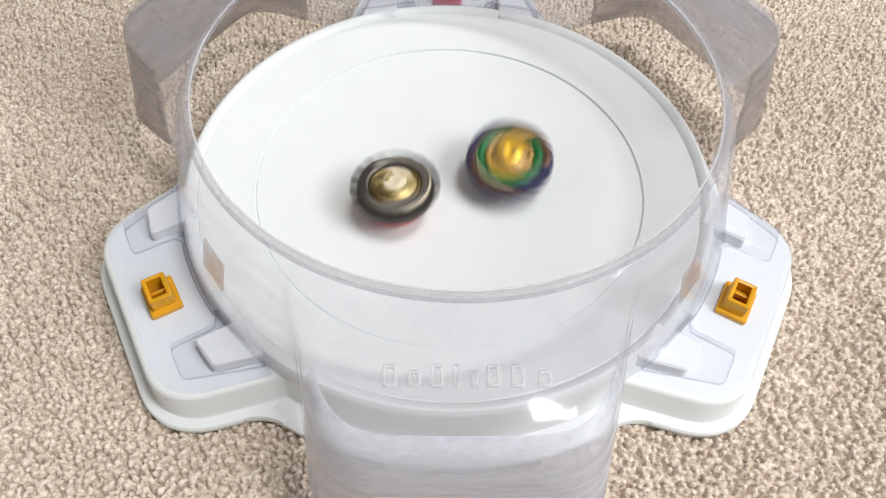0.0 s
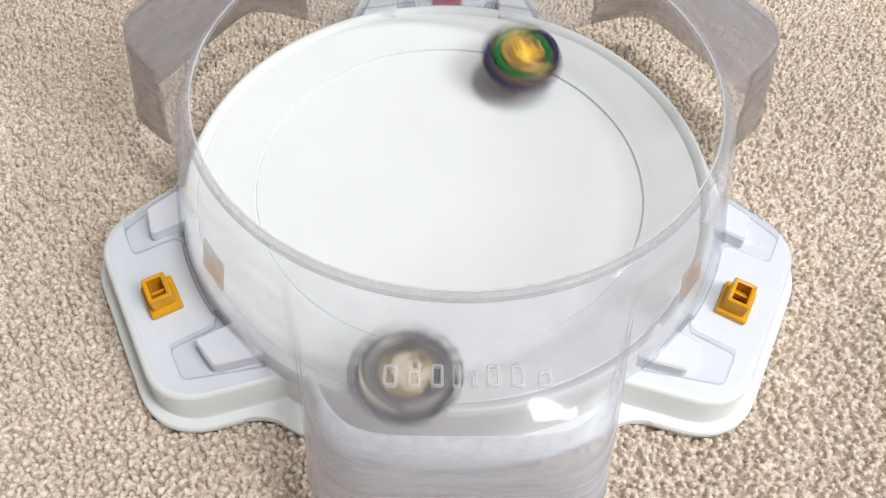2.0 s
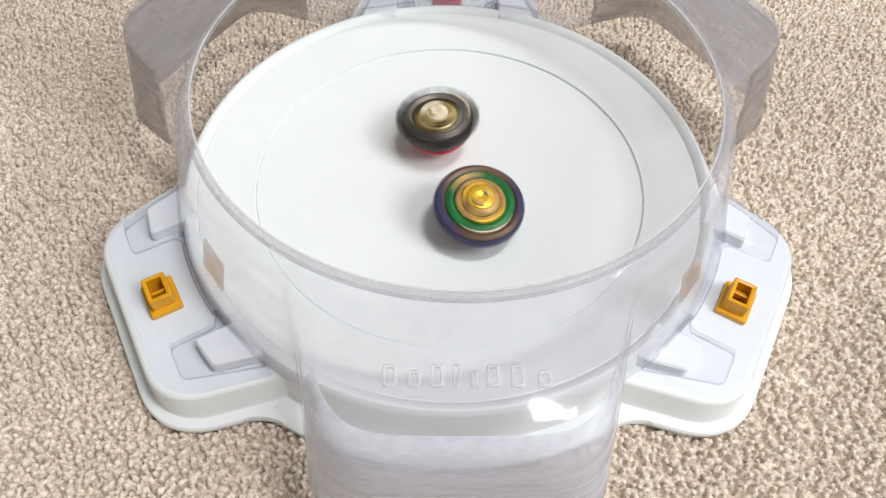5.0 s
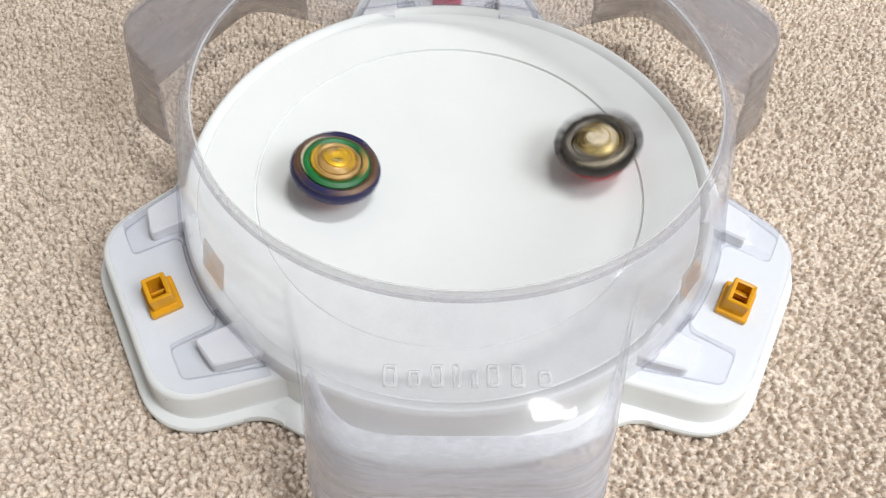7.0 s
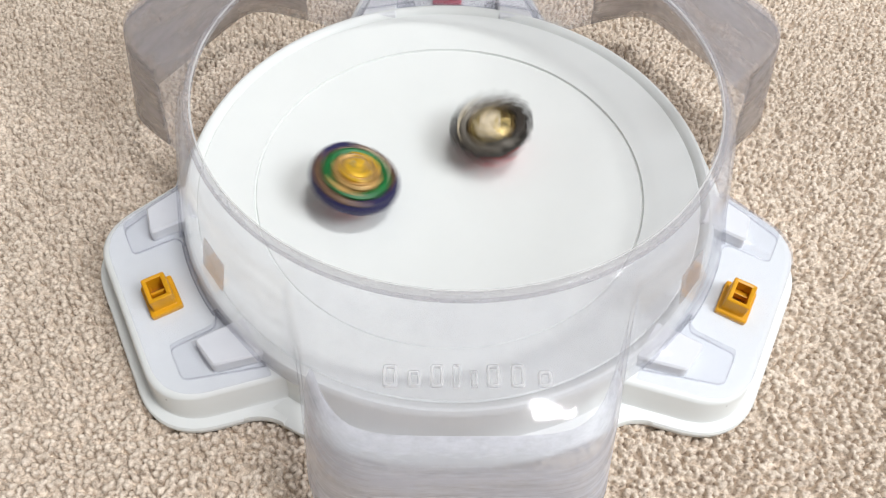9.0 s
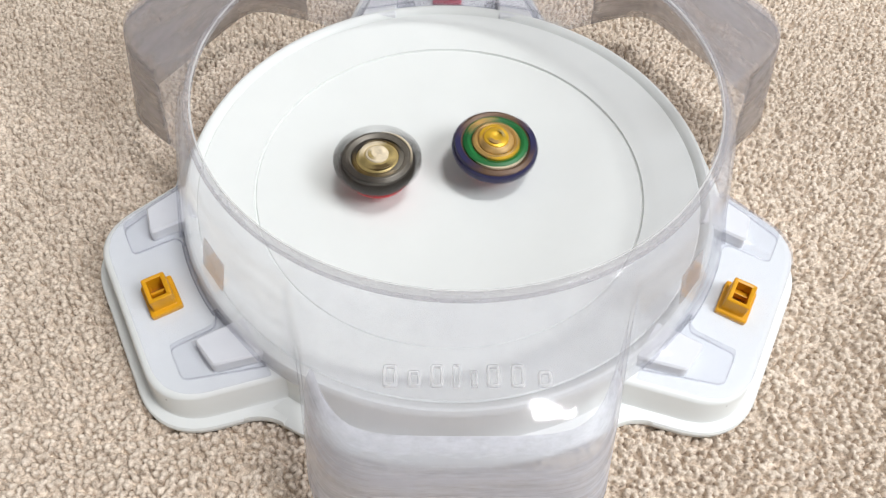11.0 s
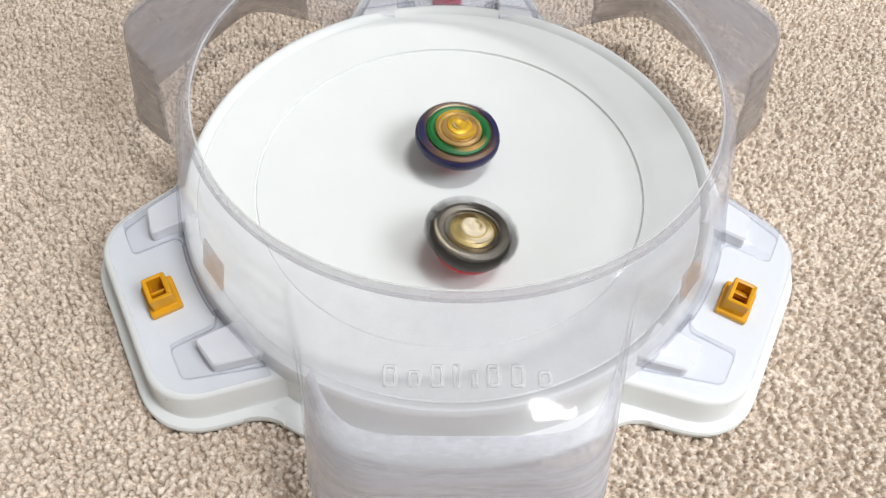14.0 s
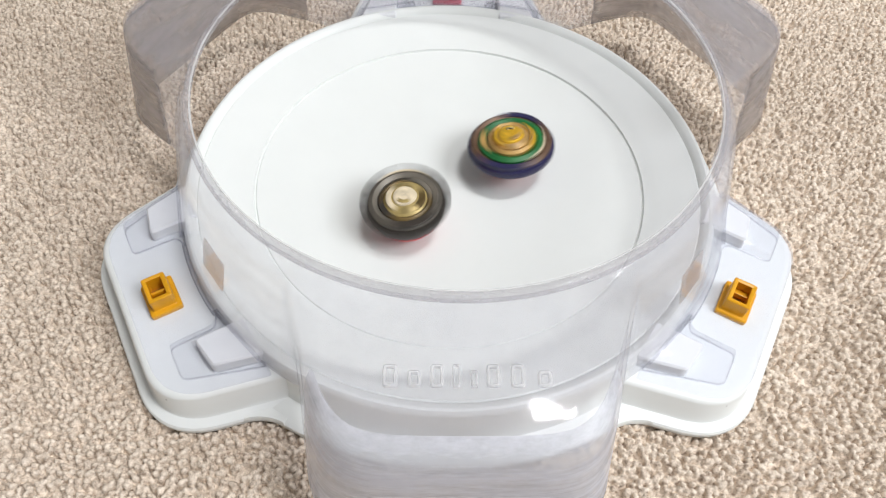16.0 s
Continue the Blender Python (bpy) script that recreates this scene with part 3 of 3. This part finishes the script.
def motions():
    walk(dark_top, [(0, pose(-0.0292, -0.021, -0.0089, 0.2, -2.6)), (0.1, pose(-0.0283, -0.0005, -0.0092, -0, -2.1)), (
        0.2, pose(-0.0377, 0.0279, -0.0083, -0.2, -1.6)), (0.3, pose(-0.0376, 0.0382, -0.0079, -0.4, -1.1)), (
        0.4, pose(-0.0274, 0.0269, -0.0088, -0.6, -0.6)), (0.5, pose(-0.0132, 0.0037, -0.0095, -0.8, -0.1)), (
        0.6, pose(-0.0012, -0.0274, -0.0093, -1.1, -1.4)), (0.7, pose(0.0153, -0.047, -0.0082, -1.4, -2.7)), (
        0.8, pose(0.0381, -0.0511, -0.0069, -1.7, -4)), (0.9, pose(0.0572, -0.0374, -0.0065, -2, -5.4)), (
        1, pose(0.0565, -0.0314, -0.0069, -2.3, -6.7)), (1.1, pose(0.0424, -0.0556, -0.0064, -2.8, -5.5)), (
        1.2, pose(0.0264, -0.0596, -0.0068, -3.4, -4.3)), (1.3, pose(0.0154, -0.0549, -0.0076, -4, -3.1)), (
        1.4, pose(0.005, -0.1032, -0.0019, -4.6, -1.9)), (1.5, pose(-0.0048, -0.1102, -0.0003, -5.1, -0.7)), (
        1.6, pose(-0.0049, -0.0823, -0.0049, -5.9, -0.3)), (1.7, pose(-0.0047, -0.0503, -0.0082, -6.7, 0.1)), (
        1.8, pose(-0.0127, -0.0811, -0.005, -7.5, 0.4)), (1.9, pose(-0.0203, -0.1294, 0.0046, -8.3, 0.8)), (
        2, pose(-0.0188, -0.1437, 0.0097, -9, 1.2)), (2.1, pose(-0.0192, -0.1685, 0.0103, -8.1, 2.6)), (
        2.2, pose(-0.0324, -0.1598, 0.0103, -7.2, 3.9)), (2.3, pose(-0.034, -0.1106, 0.0009, -6.3, 5.3)), (
        2.4, pose(-0.0759, -0.0948, 0.0023, -5.4, 6.7)), (2.5, pose(-0.0931, -0.0556, -0.0008, -4.4, 8)), (
        2.6, pose(-0.0838, -0.0181, -0.0045, -4.5, 8.8)), (2.7, pose(-0.0575, 0.0213, -0.0072, -4.5, 9.5)), (
        2.8, pose(-0.0396, 0.0428, -0.0074, -4.6, 10.2)), (2.9, pose(-0.0565, 0.0411, -0.0064, -4.6, 11)), (
        3, pose(-0.073, 0.0374, -0.005, -4.6, 11.7)), (3.1, pose(-0.0917, 0.0181, -0.0035, -4.3, 10.8)), (
        3.2, pose(-0.1014, -0.0038, -0.0024, -3.9, 10)), (3.3, pose(-0.0711, -0.0336, -0.0054, -3.6, 9.1)), (
        3.4, pose(-0.0653, -0.0381, -0.0058, -3.3, 8.2)), (3.5, pose(-0.0447, -0.0177, -0.0083, -2.9, 7.3)), (
        3.6, pose(-0.0413, 0.0135, -0.0085, -2.3, 6.6)), (3.7, pose(-0.0482, 0.0414, -0.007, -1.6, 5.9)), (
        3.8, pose(-0.0687, 0.0422, -0.0052, -1, 5.1)), (3.9, pose(-0.0622, 0.0122, -0.007, -0.3, 4.4)), (
        4, pose(-0.0533, -0.0063, -0.0079, 0.3, 3.7)), (4.1, pose(-0.0354, -0.0148, -0.0088, 0.2, 3)), (4.2, pose(-0.02, -0.007, -0.0094, 0, 2.3)), (
        4.5, pose(-0.0265, 0.0055, -0.0093, -0.5, 0.1)), (4.8, pose(-0.0197, 0.0255, -0.0091, -1, -2.1)), (
        5.1, pose(0.0029, 0.0331, -0.009, -1.5, -4.3)), (5.4, pose(0.0323, 0.0264, -0.0086, -2, -6.5)), (
        5.7, pose(0.0391, 0.004, -0.0087, -2.5, -8.7)), (6, pose(0.0428, -0.0112, -0.0085, -2.9, -10.9)), (
        6.3, pose(0.038, -0.0099, -0.0087, -3.4, -13.1)), (6.4, pose(0.0526, -0.0282, -0.0073, -3.6, -13.8)), (
        6.5, pose(0.0704, -0.0227, -0.006, -3.7, -14.5)), (6.6, pose(0.0693, -0.0136, -0.0063, -3.2, -14.5)), (
        6.7, pose(0.0439, -0.0108, -0.0084, -2.6, -14.6)), (6.8, pose(0.0594, -0.0235, -0.0069, -2.1, -14.6)), (
        6.9, pose(0.0869, -0.0167, -0.0042, -1.5, -14.7)), (7, pose(0.091, 0.0115, -0.0038, -0.9, -14.7)), (
        7.1, pose(0.0635, 0.0183, -0.0067, -0.2, -14.8)), (7.2, pose(0.0289, 0.0024, -0.0092, 0.6, -14.8)), (
        7.3, pose(0.0611, -0.0008, -0.0072, 1.4, -14.9)), (7.4, pose(0.0811, 0.0154, -0.0049, 2.2, -14.9)), (
        7.5, pose(0.0843, 0.0392, -0.0036, 2.9, -15)), (7.6, pose(0.0581, 0.0404, -0.0063, 2, -14.3)), (
        7.7, pose(0.0296, 0.0155, -0.009, 1.1, -13.7)), (7.8, pose(0.0365, 0.0076, -0.0088, 0.2, -13)), (
        7.9, pose(0.0392, 0.0028, -0.0087, -0.7, -12.4)), (8, pose(0.0413, -0.0049, -0.0086, -1.6, -11.7)), (
        8.1, pose(0.048, -0.0127, -0.0082, -0.3, -11)), (8.2, pose(0.0753, 0.002, -0.0059, 1, -10.2)), (
        8.3, pose(0.0742, 0.0302, -0.0052, 2.4, -9.4)), (8.4, pose(0.0471, 0.0383, -0.0072, 3.7, -8.6)), (
        8.5, pose(0.0162, 0.0202, -0.0094, 5, -7.8)), (8.6, pose(0.0511, 0.0298, -0.0074, 4.6, -8.7)), (
        8.7, pose(0.0689, 0.0464, -0.0049, 4.2, -9.5)), (8.8, pose(0.0684, 0.0645, -0.0035, 3.9, -10.3)), (
        8.9, pose(0.0495, 0.0594, -0.0056, 3.5, -11.1)), (9, pose(0.0288, 0.0286, -0.0087, 3.1, -12)), (
        9.1, pose(0.0412, -0.0081, -0.0086, 2.9, -11.4)), (9.2, pose(0.1053, -0.0086, -0.0014, 2.6, -10.7)), (
        9.4, pose(0.0998, 0.0244, -0.0021, 2.2, -9.5)), (9.7, pose(0.0582, 0.0388, -0.0064, 1.6, -7.7)), (
        10, pose(0.0206, 0.0463, -0.0081, 1, -5.8)), (10.3, pose(-0.0158, 0.0378, -0.0086, 0.4, -3.9)), (
        10.6, pose(-0.0358, 0.0203, -0.0086, -0.3, -2.1)), (10.9, pose(-0.042, 0.0018, -0.0086, -0.9, -0.2)), (
        11.1, pose(-0.0406, -0.0056, -0.0086, -1.3, 1)), (11.3, pose(-0.0397, -0.0078, -0.0087, -1.7, 2.2)), (
        11.4, pose(-0.036, -0.0062, -0.0088, -1.9, 2.9)), (11.5, pose(-0.0337, -0.01, -0.0089, -2.1, 3.5)), (
        11.6, pose(-0.0284, -0.0127, -0.0091, -2, 2.9)), (11.7, pose(-0.0297, -0.0224, -0.0088, -1.8, 2.4)), (
        11.8, pose(-0.022, -0.03, -0.0088, -1.6, 1.9)), (11.9, pose(-0.0166, -0.0323, -0.0089, -1.4, 1.4)), (
        12, pose(-0.0207, -0.0449, -0.0082, -1.2, 0.9)), (12.1, pose(-0.0153, -0.0568, -0.0074, -3.5, 2.3)), (
        12.2, pose(-0.0075, -0.0564, -0.0076, -5.9, 3.8)), (12.3, pose(-0.0007, -0.0481, -0.0083, -8.2, 5.3)), (
        12.4, pose(-0.0132, -0.0483, -0.0082, -10.5, 6.8)), (12.5, pose(-0.0195, -0.0593, -0.0071, -12.9, 8.3)), (
        12.6, pose(-0.0192, -0.071, -0.006, -11.4, 4.9)), (12.7, pose(-0.0109, -0.0663, -0.0066, -9.9, 1.5)), (
        12.8, pose(-0.0103, -0.0566, -0.0075, -8.4, -1.9)), (12.9, pose(-0.016, -0.0612, -0.007, -6.8, -5.2)), (
        13, pose(-0.0125, -0.0545, -0.0077, -5.2, -8.5)), (13.1, pose(-0.0072, -0.0474, -0.0083, -6, -6.2)), (
        13.2, pose(-0.0126, -0.0403, -0.0086, -6.8, -3.8)), (13.3, pose(-0.0129, -0.0407, -0.0086, -7.5, -1.5)), (
        13.4, pose(-0.0158, -0.0503, -0.0079, -8.3, 0.9)), (13.5, pose(-0.0163, -0.0543, -0.0076, -9, 3.2)), (
        13.6, pose(-0.0108, -0.0579, -0.0074, -8.7, 4.6)), (13.7, pose(-0.0058, -0.0536, -0.0078, -8.4, 5.9)), (
        13.8, pose(-0.0037, -0.0506, -0.0081, -8.1, 7.3)), (13.9, pose(-0.0014, -0.0581, -0.0075, -7.7, 8.6)), (
        14, pose(0.0078, -0.0556, -0.0076, -7.4, 9.9)), (14.1, pose(0.0118, -0.0532, -0.0078, -6.1, 7.3)), (
        14.2, pose(0.0123, -0.0487, -0.0082, -4.8, 4.7)), (14.3, pose(0.0145, -0.0546, -0.0076, -3.5, 2.1)), (
        14.4, pose(0.0198, -0.0513, -0.0077, -2.2, -0.5)), (14.5, pose(0.0184, -0.0413, -0.0084, -0.9, -3.1)), (
        14.6, pose(0.0135, -0.0385, -0.0086, -2.4, -4.5)), (14.7, pose(0.0073, -0.0381, -0.0087, -3.9, -5.9)), (
        14.8, pose(0.0031, -0.0402, -0.0087, -5.4, -7.3)), (14.9, pose(0.0009, -0.0397, -0.0087, -6.9, -8.7)), (
        15, pose(-0.0063, -0.0412, -0.0086, -8.4, -10.2)), (15.1, pose(-0.0072, -0.0506, -0.0081, -9.9, -8.1)), (
        15.2, pose(-0.0093, -0.0476, -0.0083, -11.4, -6)), (15.3, pose(-0.0092, -0.0405, -0.0086, -12.9, -3.8)), (
        15.4, pose(-0.0174, -0.0505, -0.0079, -14.4, -1.7)), (15.5, pose(-0.0235, -0.0566, -0.0072, -15.8, 0.5)), (
        15.6, pose(-0.0219, -0.0587, -0.007, -12.5, -0.6)), (15.7, pose(-0.0165, -0.0519, -0.0078, -9.2, -1.8)), (
        15.8, pose(-0.0133, -0.0382, -0.0087, -5.8, -2.9)), (15.9, pose(-0.021, -0.0338, -0.0087, -2.4, -4)), (
        16, pose(-0.022, -0.0313, -0.0088, 0.9, -5.1))])
    walk(green_top, [(0, pose(0.0361, 0.0067, -0.0088, 10.1, -5)), (0.1, pose(0.0279, -0.0519, -0.0074, 10.2, -3.5)), (0.2, pose(0.0113, -0.0922, -0.0036, 10.2, -2)), (
        0.3, pose(-0.026, -0.0845, -0.0042, 10.2, -0.6)), (0.4, pose(-0.0719, -0.0461, -0.0046, 10.2, 0.9)), (
        0.5, pose(-0.1068, 0.0225, -0.0006, 10.2, 2.4)), (0.6, pose(-0.0843, 0.0872, 0.0023, 9.7, 0.4)), (
        0.7, pose(-0.0388, 0.1133, 0.0019, 9.2, -1.6)), (0.8, pose(0.0114, 0.103, -0.0019, 8.7, -3.6)), (
        0.9, pose(0.05, 0.0669, -0.0048, 8.2, -5.6)), (1, pose(0.0702, 0.0464, -0.0047, 7.6, -7.5)), (1.1, pose(0.0642, 0.0408, -0.0058, 8.3, -6)), (
        1.2, pose(0.0451, 0.023, -0.0081, 8.9, -4.5)), (1.3, pose(0.0192, 0.0006, -0.0095, 9.6, -2.9)), (
        1.4, pose(0.0003, 0.0337, -0.009, 10.2, -1.4)), (1.5, pose(-0.0139, 0.0536, -0.0077, 10.8, 0.1)), (
        1.6, pose(-0.0175, 0.0499, -0.0079, 10.9, 0.4)), (1.7, pose(-0.0151, 0.0381, -0.0086, 11, 0.6)), (
        1.8, pose(-0.0027, 0.0934, -0.0035, 11.1, 0.8)), (1.9, pose(0.0208, 0.1203, 0.0025, 11.2, 1)), (
        2, pose(0.0446, 0.0899, -0.0026, 11.3, 1.3)), (2.1, pose(0.0537, 0.0398, -0.0066, 10.8, -1)), (
        2.2, pose(0.0456, -0.0101, -0.0084, 10.3, -3.2)), (2.3, pose(0.0263, -0.0471, -0.0078, 9.8, -5.4)), (
        2.4, pose(0.0333, -0.024, -0.0086, 9.2, -7.6)), (2.5, pose(0.0675, 0.0517, -0.0046, 8.7, -9.8)), (
        2.6, pose(0.0662, 0.0917, 0.0003, 8.9, -8.1)), (2.7, pose(0.0418, 0.0815, -0.0038, 9.1, -6.3)), (
        2.8, pose(0.022, 0.053, -0.0075, 9.2, -4.6)), (2.9, pose(0.0229, 0.0292, -0.0088, 9.4, -2.8)), (
        3, pose(0.0188, -0.0018, -0.0095, 9.6, -1.1)), (3.1, pose(0.0118, -0.0301, -0.009, 8.4, -1.5)), (
        3.2, pose(0.0022, -0.0402, -0.0087, 7.2, -1.9)), (3.3, pose(-0.0122, -0.0402, -0.0086, 6.1, -2.3)), (
        3.4, pose(0.0186, -0.0269, -0.009, 4.9, -2.8)), (3.5, pose(0.0442, -0.0106, -0.0084, 3.7, -3.2)), (
        3.6, pose(0.0496, 0.0042, -0.0082, 4.2, -2.9)), (3.7, pose(0.0371, 0.0088, -0.0088, 4.6, -2.6)), (
        3.8, pose(0.0169, 0.0048, -0.0095, 5, -2.3)), (3.9, pose(-0.0022, 0.0018, -0.0097, 5.4, -2.1)), (
        4, pose(0.006, -0.0039, -0.0096, 5.8, -1.8)), (4.1, pose(0.0223, -0.0043, -0.0094, 6.1, -1.2)), (
        4.2, pose(0.0354, -0.0042, -0.0089, 6.4, -0.7)), (4.5, pose(0.036, -0.0105, -0.0088, 7.2, 1)), (
        4.8, pose(0.0253, -0.0243, -0.0089, 7.9, 2.8)), (5.1, pose(0.0092, -0.0279, -0.0092, 8.7, 4.5)), (
        5.4, pose(-0.0101, -0.0178, -0.0095, 9.5, 6.3)), (5.7, pose(-0.0239, -0.0012, -0.0094, 10.2, 8)), (
        6, pose(-0.0288, 0.0184, -0.009, 11, 9.8)), (6.3, pose(-0.0263, 0.0342, -0.0085, 11.7, 11.6)), (
        6.4, pose(-0.033, 0.0311, -0.0084, 12, 12.1)), (6.5, pose(-0.0298, 0.0254, -0.0087, 12.2, 12.7)), (
        6.6, pose(-0.0301, 0.0094, -0.0091, 9.5, 12.3)), (6.7, pose(-0.0265, 0.0023, -0.0093, 6.7, 11.8)), (
        6.8, pose(-0.0518, -0.0057, -0.008, 4, 11.4)), (6.9, pose(-0.071, -0.0068, -0.0062, 1.2, 10.9)), (
        7, pose(-0.0681, -0.0085, -0.0065, -1.5, 10.5)), (7.1, pose(-0.0519, -0.0168, -0.0078, -2.8, 8.9)), (
        7.2, pose(-0.0325, -0.0202, -0.0088, -4.1, 7.3)), (7.3, pose(-0.0561, -0.0299, -0.007, -5.5, 5.7)), (
        7.4, pose(-0.0565, -0.0375, -0.0066, -6.8, 4.1)), (7.5, pose(-0.0448, -0.0269, -0.008, -8.1, 2.5)), (
        7.6, pose(-0.0302, -0.0275, -0.0086, -7.4, 1.7)), (7.7, pose(-0.0227, -0.0281, -0.0089, -6.7, 1)), (
        7.8, pose(-0.0299, -0.0349, -0.0084, -6, 0.2)), (7.9, pose(-0.0266, -0.033, -0.0086, -5.3, -0.5)), (
        8, pose(-0.0197, -0.0238, -0.0091, -4.5, -1.3)), (8.1, pose(-0.0227, -0.0232, -0.009, -2.6, -1.1)), (
        8.2, pose(-0.0479, -0.0225, -0.0079, -0.6, -0.9)), (8.3, pose(-0.0532, -0.0192, -0.0076, 1.4, -0.7)), (
        8.4, pose(-0.0439, -0.0103, -0.0084, 3.4, -0.5)), (8.5, pose(-0.033, -0.0029, -0.009, 5.4, -0.3)), (
        8.6, pose(-0.0669, -0.0287, -0.0061, 3.8, 2.8)), (8.7, pose(-0.0844, -0.0345, -0.0038, 2.1, 6)), (
        8.8, pose(-0.0927, -0.0297, -0.003, 0.5, 9.2)), (8.9, pose(-0.0838, -0.0236, -0.0044, -1.2, 12.3)), (
        9, pose(-0.0584, -0.0155, -0.0072, -2.9, 15.4)), (9.1, pose(-0.047, -0.0167, -0.0082, -2.5, 14.8)), (
        9.2, pose(-0.0747, -0.0184, -0.0057, -2.1, 14.1)), (9.4, pose(-0.0665, -0.0281, -0.0062, -1.4, 12.8)), (
        9.7, pose(-0.0457, -0.0297, -0.0078, -0.3, 10.7)), (10, pose(-0.0218, -0.0336, -0.0087, 0.9, 8.7)), (
        10.3, pose(0.0125, -0.0298, -0.009, 2, 6.6)), (10.6, pose(0.0295, -0.0127, -0.0091, 3.1, 4.5)), (
        10.9, pose(0.0283, 0.0092, -0.0092, 4.3, 2.5)), (11.1, pose(0.0212, 0.0192, -0.0092, 5, 1.1)), (
        11.3, pose(0.0149, 0.0212, -0.0094, 5.7, -0.2)), (11.4, pose(0.0152, 0.0185, -0.0094, 6.1, -0.9)), (
        11.5, pose(0.0198, 0.0207, -0.0092, 6.5, -1.6)), (11.6, pose(0.0236, 0.0158, -0.0092, 3.9, -4.5)), (
        11.7, pose(0.0304, 0.0101, -0.0091, 1.4, -7.3)), (11.8, pose(0.032, 0.0088, -0.009, -1.2, -10.2)), (
        11.9, pose(0.0377, 0.0062, -0.0088, -3.8, -13.1)), (12, pose(0.0476, 0.0238, -0.0079, -6.4, -16)), (
        12.1, pose(0.0438, 0.0197, -0.0083, -0.3, -13.7)), (12.2, pose(0.038, 0.0173, -0.0086, 6.1, -11.3)), (
        12.3, pose(0.029, 0.0154, -0.009, 12.5, -8.8)), (12.4, pose(0.0256, 0.0267, -0.0088, 18.8, -6.2)), (
        12.5, pose(0.0205, 0.0387, -0.0085, 24.8, -3.6)), (12.6, pose(0.0153, 0.0311, -0.0089, 21.2, -3)), (
        12.7, pose(0.0097, 0.0199, -0.0094, 17.6, -2.5)), (12.8, pose(-0.0001, 0.0086, -0.0096, 13.9, -2.1)), (
        12.9, pose(-0.0005, 0.0206, -0.0095, 10.3, -1.6)), (13, pose(-0.0003, 0.0235, -0.0094, 6.7, -1.2)), (
        13.1, pose(0.0026, 0.0175, -0.0095, 7.4, -3.2)), (13.2, pose(0.0058, 0.0254, -0.0093, 8.2, -5.3)), (
        13.3, pose(0.0059, 0.0259, -0.0093, 8.9, -7.4)), (13.4, pose(0.0069, 0.0309, -0.0091, 9.6, -9.5)), (
        13.5, pose(0.0105, 0.0344, -0.0089, 10.3, -11.6)), (13.6, pose(0.0095, 0.0245, -0.0093, 8.7, -8.2)), (
        13.7, pose(0.0098, 0.0146, -0.0095, 7.1, -4.8)), (13.8, pose(0.0058, 0.0178, -0.0095, 5.4, -1.4)), (
        13.9, pose(0.004, 0.0257, -0.0094, 3.7, 1.9)), (14, pose(0.0026, 0.023, -0.0094, 2, 5.2)), (14.1, pose(0.0042, 0.0172, -0.0095, 4.3, 3.5)), (
        14.2, pose(0.003, 0.0229, -0.0094, 6.6, 1.7)), (14.3, pose(0.0007, 0.0359, -0.0089, 8.9, -0.2)), (
        14.4, pose(0.0061, 0.0375, -0.0088, 11.2, -2)), (14.5, pose(0.0062, 0.0324, -0.009, 13.5, -3.8)), (
        14.6, pose(0.0093, 0.0241, -0.0094, 10.7, -3.9)), (14.7, pose(0.0071, 0.0325, -0.009, 7.8, -3.9)), (
        14.8, pose(0.0072, 0.0279, -0.0092, 5, -3.9)), (14.9, pose(0.0104, 0.019, -0.0094, 2.1, -3.9)), (
        15, pose(0.0106, 0.0282, -0.0092, -0.7, -3.9)), (15.1, pose(0.0088, 0.0253, -0.0093, 2.9, -4.8)), (
        15.2, pose(0.0099, 0.0223, -0.0094, 6.5, -5.7)), (15.3, pose(0.0104, 0.0168, -0.0095, 10.1, -6.6)), (
        15.4, pose(0.0174, 0.0335, -0.0088, 13.7, -7.5)), (15.5, pose(0.0165, 0.0374, -0.0086, 17.3, -8.5)), (
        15.6, pose(0.0184, 0.0266, -0.009, 13.2, -8)), (15.7, pose(0.019, 0.0229, -0.0092, 9, -7.5)), (
        15.8, pose(0.0202, 0.0095, -0.0094, 4.8, -7)), (15.9, pose(0.0272, 0.0114, -0.0092, 0.7, -6.6)), (
        16, pose(0.0378, 0.0132, -0.0087, -3.4, -6.1))])
    for top in (dark_top, green_top):
        for piece in top.children:
            walk(piece, [(k / FPS, pose(*piece.location, 0, 0, SPIN * k)) for k in range(frame(16.0))])
            keys = piece.animation_data
            for curve in keys.action.layers[0].strips[0].channelbag(keys.action_slot).fcurves:
                for key in curve.keyframe_points:      # an even spin between keys
                    key.interpolation = "LINEAR"


motions()
